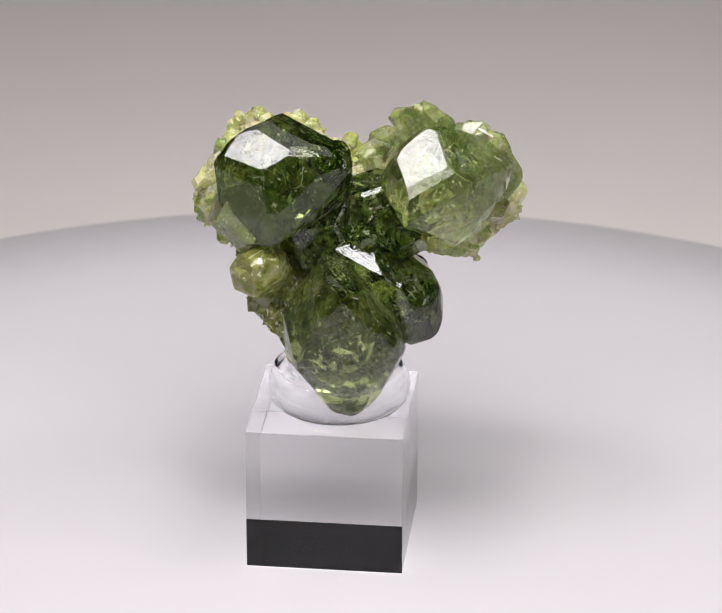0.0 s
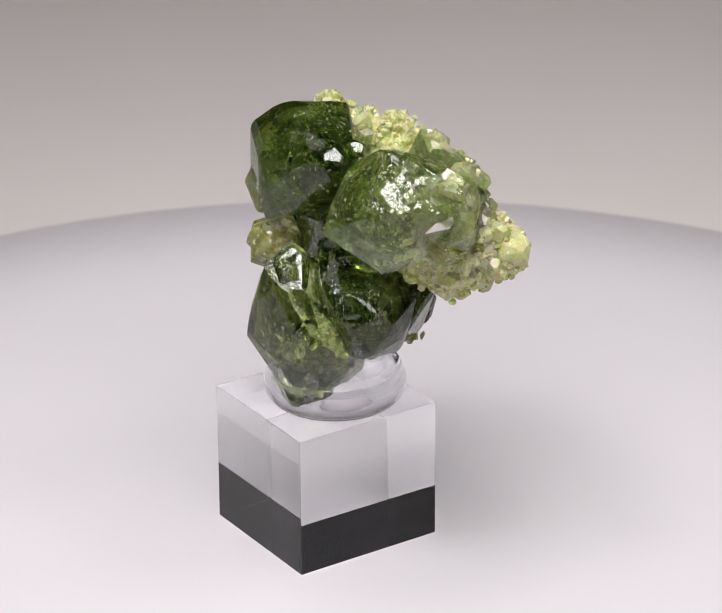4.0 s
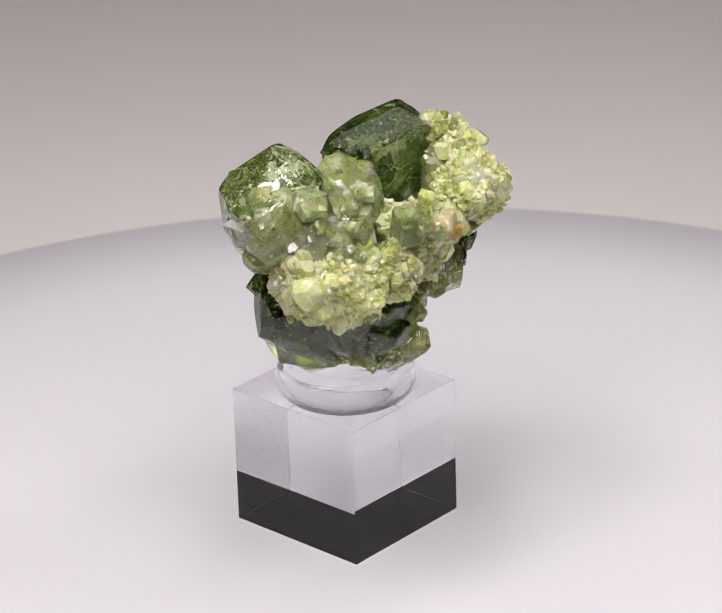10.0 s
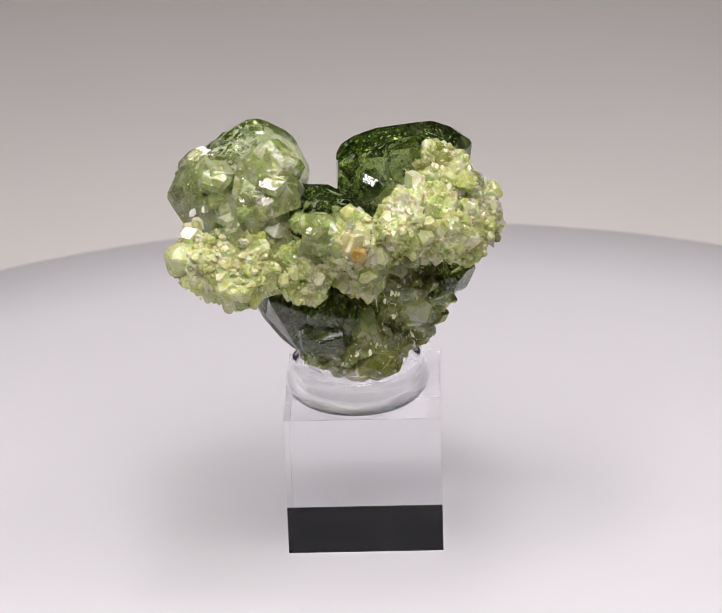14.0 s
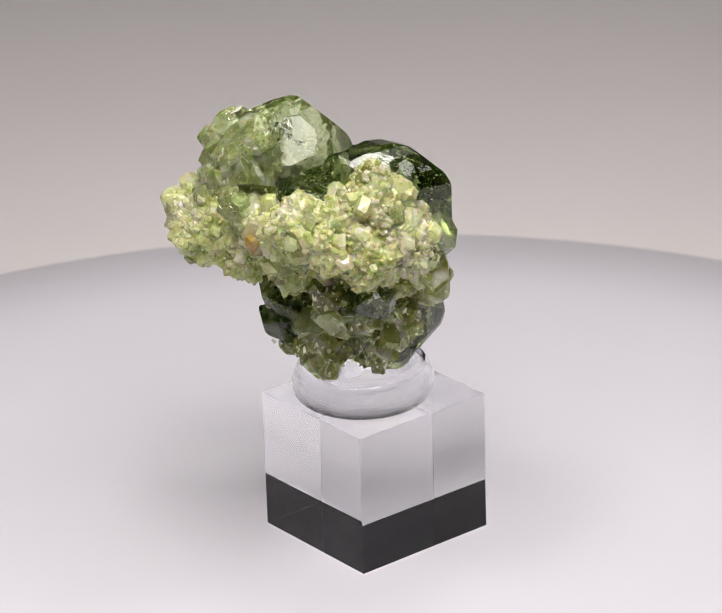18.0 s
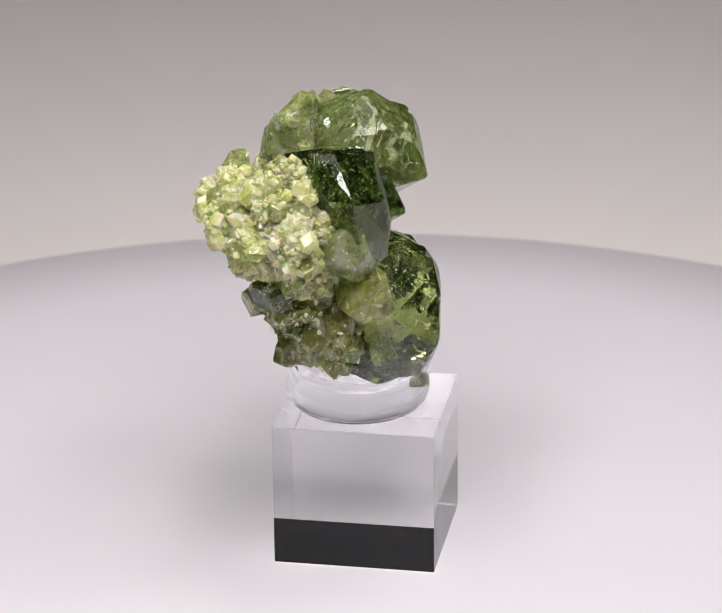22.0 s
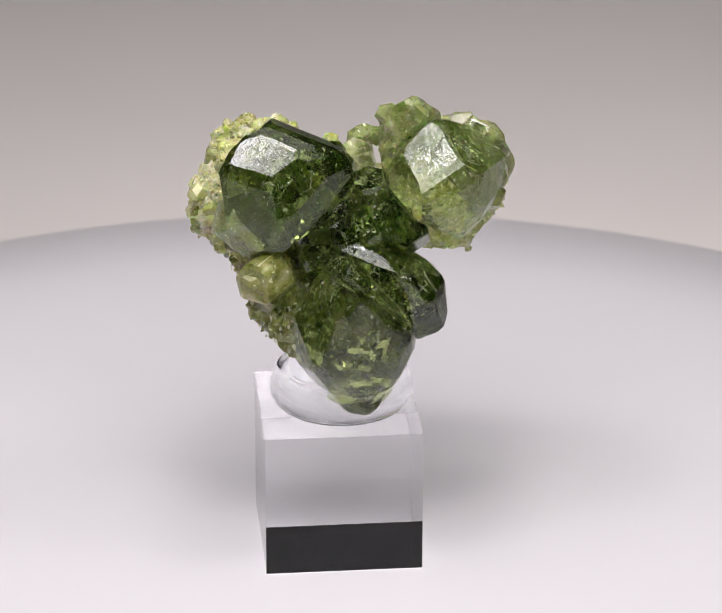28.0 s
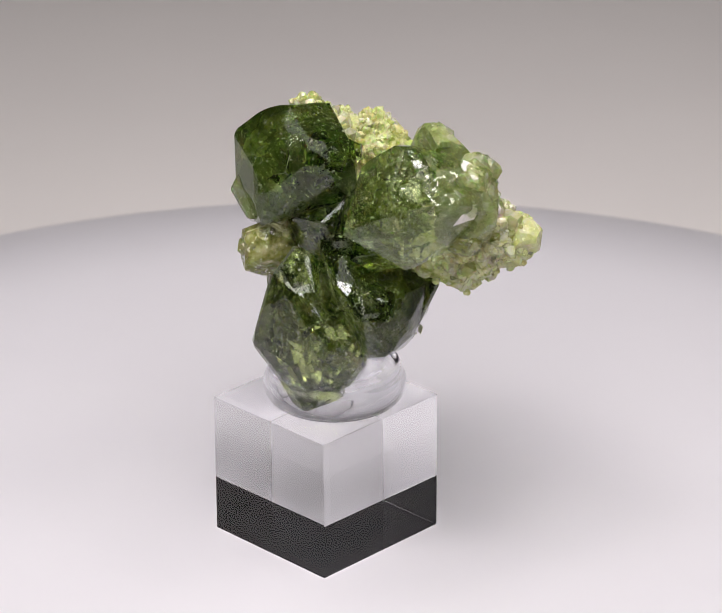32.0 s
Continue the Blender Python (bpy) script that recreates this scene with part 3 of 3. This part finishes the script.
def build_crystals():
    crystal((16.2, 4.0, 48.8), (4.0, 3.6, 4.2, 3.4, 4.6, 4.2, 4.2, 4.2, 4.2, 4.2, 4.6, 4.4), (-5, 13, 91), PALE, chips=False, cuts=((0.8, 0.3, 0.5, 0.88), (0.5, 0.8, 0.3, 0.88)))
    crystal((2.4, 2.4, 43.0), (5.8, 4.9, 4.7, 4.9, 5.5, 5.1, 5.4, 5.3, 4.9, 4.7, 4.9, 4.8), (-35, 6, -101), DARK, chips=False)
    crystal((-3.6, 0.6, 41.2), uneven((4.2, 4.0, 4.2), 18), (30, 15, 55), DARK, chips=False)
    crystal((-3.4, 6.0, 26.4), uneven((4.6, 1.8, 1.9), 19), (10, 8, -24), OLIVE, "olive crystal lying along the gel")
    crystal((6.0, -2.0, 43.0), uneven((3.2, 3.4, 3.0), 17), (20, 35, 10), DARK, chips=False)
    crystal((-11.2, -4.2, 37.6), (3.6, 3.4, 3.4, 3.4, 3.4, 3.4, 3.4, 3.3, 2.5, 2.9, 3.4, 3.0), (46, 52, 145), OLIVE)
    crystal((-14, 6.4, 38.5), uneven((2.2, 2.5, 2.9), 11), (-54, -54, 1), DARK)
    crystal((-13.0, 4.6, 47.8), uneven((4.2, 4.8, 4.4), 12), (67, 31, 25), PALE)
    crystal((2.8, 14.6, 48.9), uneven((2, 1.4, 1.3), 13), (-21, -1, -6), PALE)
    crystal((14.0, 7.0, 47.6), uneven((3.6, 3.4, 3.6), 46), (10, 30, 50), PALE, "pale glassy crystal with broken faces", chips=False)
    crystal((11.4, 9.4, 48.2), uneven((2.6, 2.6, 2.8), 47), (50, 10, 20), PALE, chips=False)
    # smaller crystals that stand out
    crystal((-12.6, -1.6, 44.4), uneven((3.9, 3.9, 4.4), 31), (24, -14, 12), MILKY, "pale glassy crystal on the flank of the dark one", chips=False)
    crystal((14.6, 7.2, 52.0), uneven((2.0, 2.2, 2.2), 32), (30, 10, 60), PALE, chips=False)
    crystal((18.6, 11.5, 43.2), uneven((2.2, 2.2, 2.4), 33), (10, 40, 30), YELLOW, "yellow-green box-shaped crystal")
    crystal((1.8, 13.0, 46.8), uneven((2.5, 2.5, 2.5), 34), (40, 25, 15), PALE, chips=False)
    crystal((-16.4, 12.8, 45.8), uneven((1.0, 1.1, 1.2), 35), (15, 60, 35), YELLOW)
    crystal((-2.4, 14.8, 45.6), uneven((2.0, 2.0, 2.0), 36), (55, 5, 20), AMBER, "pale crystal beside an orange stain")
    crystal((-2.8, 16.2, 45.3), uneven((1.0, 0.9, 1.0), 38), (25, 5, 40), STAIN, "small orange stained crystal")
    rg = random.Random(21)
    for k in range(20):
        a = rg.uniform(0.1, 2.0)
        r = rg.uniform(1.1, 2.1)
        crystal((10.5 + 7.2 * math.cos(a) * rg.uniform(0.8, 1), 4.5 + 7.0 * math.sin(a) * rg.uniform(0.8, 1), rg.uniform(44.5, 50.0)),
                uneven((r, r * rg.uniform(0.85, 1.1), r), 60 + k), (rg.uniform(0, 90), rg.uniform(0, 90), rg.uniform(0, 90)), PALE, chips=False)
    crystal((17.4, 2.4, 45.3), uneven((2.0, 2.0, 2.0), 37), (35, 65, 20), OLIVE)


CARRIERS = []


def lump(body, material, swell, jag, name="crystal_mass", label="", level=4, squash=1.0):
    """A crumpled glassy mass of intergrown crystals: many small flat faces on an uneven body."""
    at, size, turn, flat = body
    rg = random.Random(int(at.length * 97))
    bm = bmesh.new()
    bmesh.ops.create_icosphere(bm, subdivisions=level, radius=1.0)
    for v in bm.verts:
        way = v.co.normalized()
        r = reach_of(body, way)
        spot = at + way * r
        field = Vector((spot.x, spot.y, spot.z / squash))
        r += swell * (noise.noise(field * 0.55) + 0.6 * noise.noise(field * 1.3 + Vector((9, 0, 0))) + 0.35 * noise.cell(field * 1.7)) + jag * rg.uniform(-1, 1)
        v.co = (way * r + Vector((rg.uniform(-1, 1), rg.uniform(-1, 1), rg.uniform(-1, 1))) * jag) * MM
    ob = part(name, bm, material, CLUSTER, label)
    ob.matrix_basis = Matrix.Translation(at * MM)
    return ob


def carrier(at, size, turn, seed):
    at, size = Vector(at), [s * 0.88 for s in size]
    shell(at, size, turn, seed, CARRIERS)
    lump(CARRIERS[-1], YELLOW, 0.75, 0.075, "druse", "glassy lemon-green crystal crust", 5)


def shell(at, size, turn, seed, store):
    store.append((Vector(at), size, Euler([radians(a) for a in turn]).to_matrix(), garnet_planes(seed, 0.15, 0)))


def reach_of(body, way):
    """How far a body's surface lies from its middle in a direction."""
    at, size, turn, flat = body
    w = turn.transposed() @ way
    w = Vector((w.x / size[0], w.y / size[1], w.z / size[2]))
    return min(d / n.dot(w) for n, d in flat if n.dot(w) > 1e-6)


def inside(body, spot, share):
    gap = spot - body[0]
    return gap.length < 1e-6 or gap.length < share * reach_of(body, gap.normalized())


def build_druse():
    carrier((-13.4, 6.6, 50.0), (4.0, 3.4, 3.8), (30, 70, 20), 42)
    carrier((-17.0, 3.2, 46.2), (3.0, 3.6, 4.6), (10, 20, 40), 43)
    carrier((-14.6, 2.6, 41.6), (3.2, 3.8, 3.2), (50, 20, 40), 44)
    carrier((-12.2, 8.4, 48.2), (4.4, 3.6, 4.4), (40, 20, 60), 41)
    carrier((-12.1, 11, 47), (4.9, 4.3, 5), (23, 76, 12), 16)
    carrier((-8.8, 13, 47.9), (4, 4.5, 4.4), (90, 6, -29), 17)
    carrier((-2.6, 13, 45.1), (3.7, 3.4, 3.8), (9, 19, 17), 18)
    carrier((4.4, 12, 41.4), (3.8, 4, 3.7), (98, 22, 63), 19)
    carrier((11.8, 11.8, 42), (4.4, 5.2, 5.2), (-17, 7, 81), 20)
    carrier((16, 10.7, 43), (5, 3.3, 4.3), (63, -54, -81), 21)
    carrier((15.8, 7, 43), (3.6, 3.7, 3.6), (-60, 56, -41), 22)
    carrier((-15, 6.8, 45), (4.1, 4.8, 5.1), (135, 6, 30), 23)
    carrier((12.4, 6.8, 42.4), (5, 6.5, 6.7), (-43, 48, -35), 24)
    carrier((-3, 8, 42.2), (4.8, 5.4, 5.1), (-52, 29, -14), 25)
    carrier((-13.2, 2.6, 51.2), (2.6, 2.6, 2.6), (20, 10, 40), 45)
    carrier((-14.4, 1.4, 47.4), (2.8, 3.0, 3.4), (15, 50, 10), 46)
    carrier((-12.4, 5.4, 52.6), (2.6, 2.6, 2.6), (70, 20, 30), 47)
    rg = random.Random(7)
    forms = {}
    for tone, material in (("yellow", YELLOW), ("olive", OLIVE), ("pale", PALE), ("grey", MATRIX), ("green", GREEN)):
        forms[tone] = []
        for k in range(5):
            flat = garnet_planes(50 + k, 0.2, 0)
            forms[tone].append(mesh_from(cut_crystal(flat + edge_faces(flat, k) if k % 2 else flat, [MM] * 3), "small_crystal", material))
    spots = []

    def scatter(shells, count, sizes, tones, depth=(0.97, 1.03)):
        made = 0
        while made < count:
            body = rg.choice(shells)
            way = Vector((rg.gauss(0, 1), rg.gauss(0, 1), rg.gauss(0, 1))).normalized()
            spot = body[0] + way * reach_of(body, way) * rg.uniform(*depth)
            if any(inside(b, spot, 0.93) for b in shells if b is not body):
                continue
            tone = tones(spot)
            spots.append((spot, rg.choice(sizes) * rg.uniform(0.85, 1.15), tone, rg.randrange(5), Euler([rg.uniform(0, 6.28) for _ in range(3)])))
            made += 1

    def upper(spot):
        if spot.z > 47 and spot.x > 4:
            return "pale"
        return rg.choice(("olive", "pale", "pale", "yellow", "yellow", "yellow", "yellow", "yellow"))

    scatter(CARRIERS, 290, (0.36, 0.46, 0.6, 0.8, 1.1), upper, (0.90, 1.0))
    lower = []
    shell((-9.2, 4.9, 36.8), (5.3, 4.9, 4.2), (-6, -2, 14), 15, lower)
    shell((-7.8, 0.9, 31.4), (3.5, 5.9, 4), (-89, -13, -59), 10, lower)
    shell((-0.6, 3.3, 30.2), (5.3, 5.3, 5.7), (52, -32, -16), 14, lower)
    for body in lower:
        lump(body, MATRIX, 1.0, 0.13, "rock", "dark olive glassy rock with pale streaks", 4, 0.4)
    scatter(lower, 70, (0.7, 1.0, 1.4, 1.9), lambda spot: rg.choice(("grey", "olive", "green", "green", "yellow" if spot.z > 37 else "pale")), (0.82, 0.98))
    build_plates(lower)
    for spot, s, tone, k, turn in spots:
        ob = new("small_crystal", forms[tone][k])
        ob.parent = CLUSTER
        ob.matrix_basis = Matrix.LocRotScale(spot * MM, turn, [s] * 3)
    # fine grains between them
    for tone, shells, count, label in (("yellow", CARRIERS, 1800, "sugary yellow-green crystal grains"), ("grey", lower, 120, "rough grey-green crystal grains"), ("olive", lower, 90, "olive crystal grains")):
        spots.clear()
        scatter(shells, count, (0.14, 0.18, 0.23, 0.3, 0.4), lambda spot: tone, (0.96, 1.06))
        verts, faces = [], []
        for spot, s, _, k, turn in spots:
            form = forms[tone][0 if k < 3 else 2]
            m = turn.to_matrix()
            first = len(verts)
            verts += [tuple(spot * MM + m @ (v.co * s)) for v in form.vertices]
            faces += [[first + i for i in f.vertices] for f in form.polygons]
        me = bpy.data.meshes.new("crystal_grain")
        me.from_pydata(verts, [], faces)
        me.materials.append(forms[tone][0].materials[0])
        grains = new("crystal_grain", me)
        grains.parent = CLUSTER
        tagged(grains, label, kind="stuff")


def build_plates(lower):
    """Ragged pale plates that streak the lower rock, one joined mesh."""
    rg = random.Random(11)
    bm = bmesh.new()
    made = 0
    while made < 900:
        body = rg.choice(lower)
        way = Vector((rg.gauss(0, 1), rg.gauss(0, 1), rg.gauss(0, 1))).normalized()
        spot = body[0] + way * reach_of(body, way) * rg.uniform(0.98, 1.05)
        if any(inside(b, spot, 0.95) for b in lower if b is not body):
            continue
        made += 1
        s = rg.choice((0.12, 0.18, 0.26, 0.42)) * rg.uniform(0.8, 1.3)
        turn = (way * 0.6 + Vector((rg.gauss(0, 0.4), rg.gauss(0, 0.4), rg.gauss(0.3, 0.4)))).to_track_quat("Z", "X").to_matrix()
        ring = [bm.verts.new((spot + turn @ Vector((s * rg.uniform(0.5, 1.8) * math.cos(a), s * rg.uniform(0.3, 0.9) * math.sin(a), s * rg.uniform(-0.3, 0.3)))) * MM) for a in (0, 1.1, 2.2, 3.3, 4.4, 5.4)]
        low = bm.verts.new((spot - turn @ Vector((0, 0, s * 0.3))) * MM)
        bm.faces.new(ring)
        for a, b in zip(ring, ring[1:] + ring[:1]):
            bm.faces.new((b, a, low))
    part("pale_crust", bm, CRUST, CLUSTER, "ragged pale crust on the lower crystals", kind="stuff")


def build_flakes():
    """Thin white mica scales on the green crystal."""
    rg = random.Random(3)
    for x, y, z, s, turn in ((16.6, 3.6, 53.7, 1.9, (-14, 24, 0)), (18.4, 4.6, 51.2, 0.9, (10, 62, 20)), (17.6, 0.6, 51.6, 0.8, (10, 50, 60)),
                             (14.2, 8.6, 50.8, 0.9, (-60, 20, 0)), (15.6, 9.0, 49.0, 0.7, (-65, 25, 10)), (17.4, 7.6, 48.0, 0.8, (-30, 55, 0)),
                             (18.9, 1.6, 49.6, 0.9, (0, 70, 0)), (12.4, 9.8, 49.2, 0.6, (-60, 0, 0))):
        bm = bmesh.new()
        ring = [bm.verts.new((s * rg.uniform(0.5, 1.25) * math.cos(a) * MM, s * rg.uniform(0.35, 0.85) * math.sin(a) * MM, rg.uniform(-0.12, 0.12) * MM)) for a in [k * 2 * math.pi / 13 for k in range(13)]]
        bm.faces.new(ring)
        bmesh.ops.triangulate(bm, faces=bm.faces[:])
        bmesh.ops.solidify(bm, geom=bm.faces[:], thickness=0.15 * MM)
        ob = part("mica_flake", bm, FLAKE, CLUSTER, "white mica flake")
        out = (Vector((x, y, z)) - Vector((11.5, 1.5, 48.0))).normalized() * 0.7
        ob.matrix_basis = pose((x + out.x) * MM, (y + out.y) * MM, (z + out.z) * MM, *turn)


build_room()
TURNTABLE = build_turntable()
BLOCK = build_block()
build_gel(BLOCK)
build_large_crystals()
build_mirror_faces()
build_crystals()
build_druse()
build_flakes()


def turned(t):
    """The pose of the turning disc: one turn in about 29 seconds, with a slight wobble of its plane."""
    w = 2 * math.pi / 28.95
    angle = 7.259 + 12.444 * t + 0.21 * math.sin(w * t) - 0.36 * math.cos(w * t)
    return pose(0, 0, 0, 0, 0, -angle) @ pose(0, 0, 0, -0.05) @ pose(0, 0, 0, 0, 0.99)


def motions():
    rows = [(k * 1.0, turned(k * 1.0)) for k in range(33)]
    for thing in (TURNTABLE, BLOCK, CLUSTER):
        walk(thing, rows)


motions()
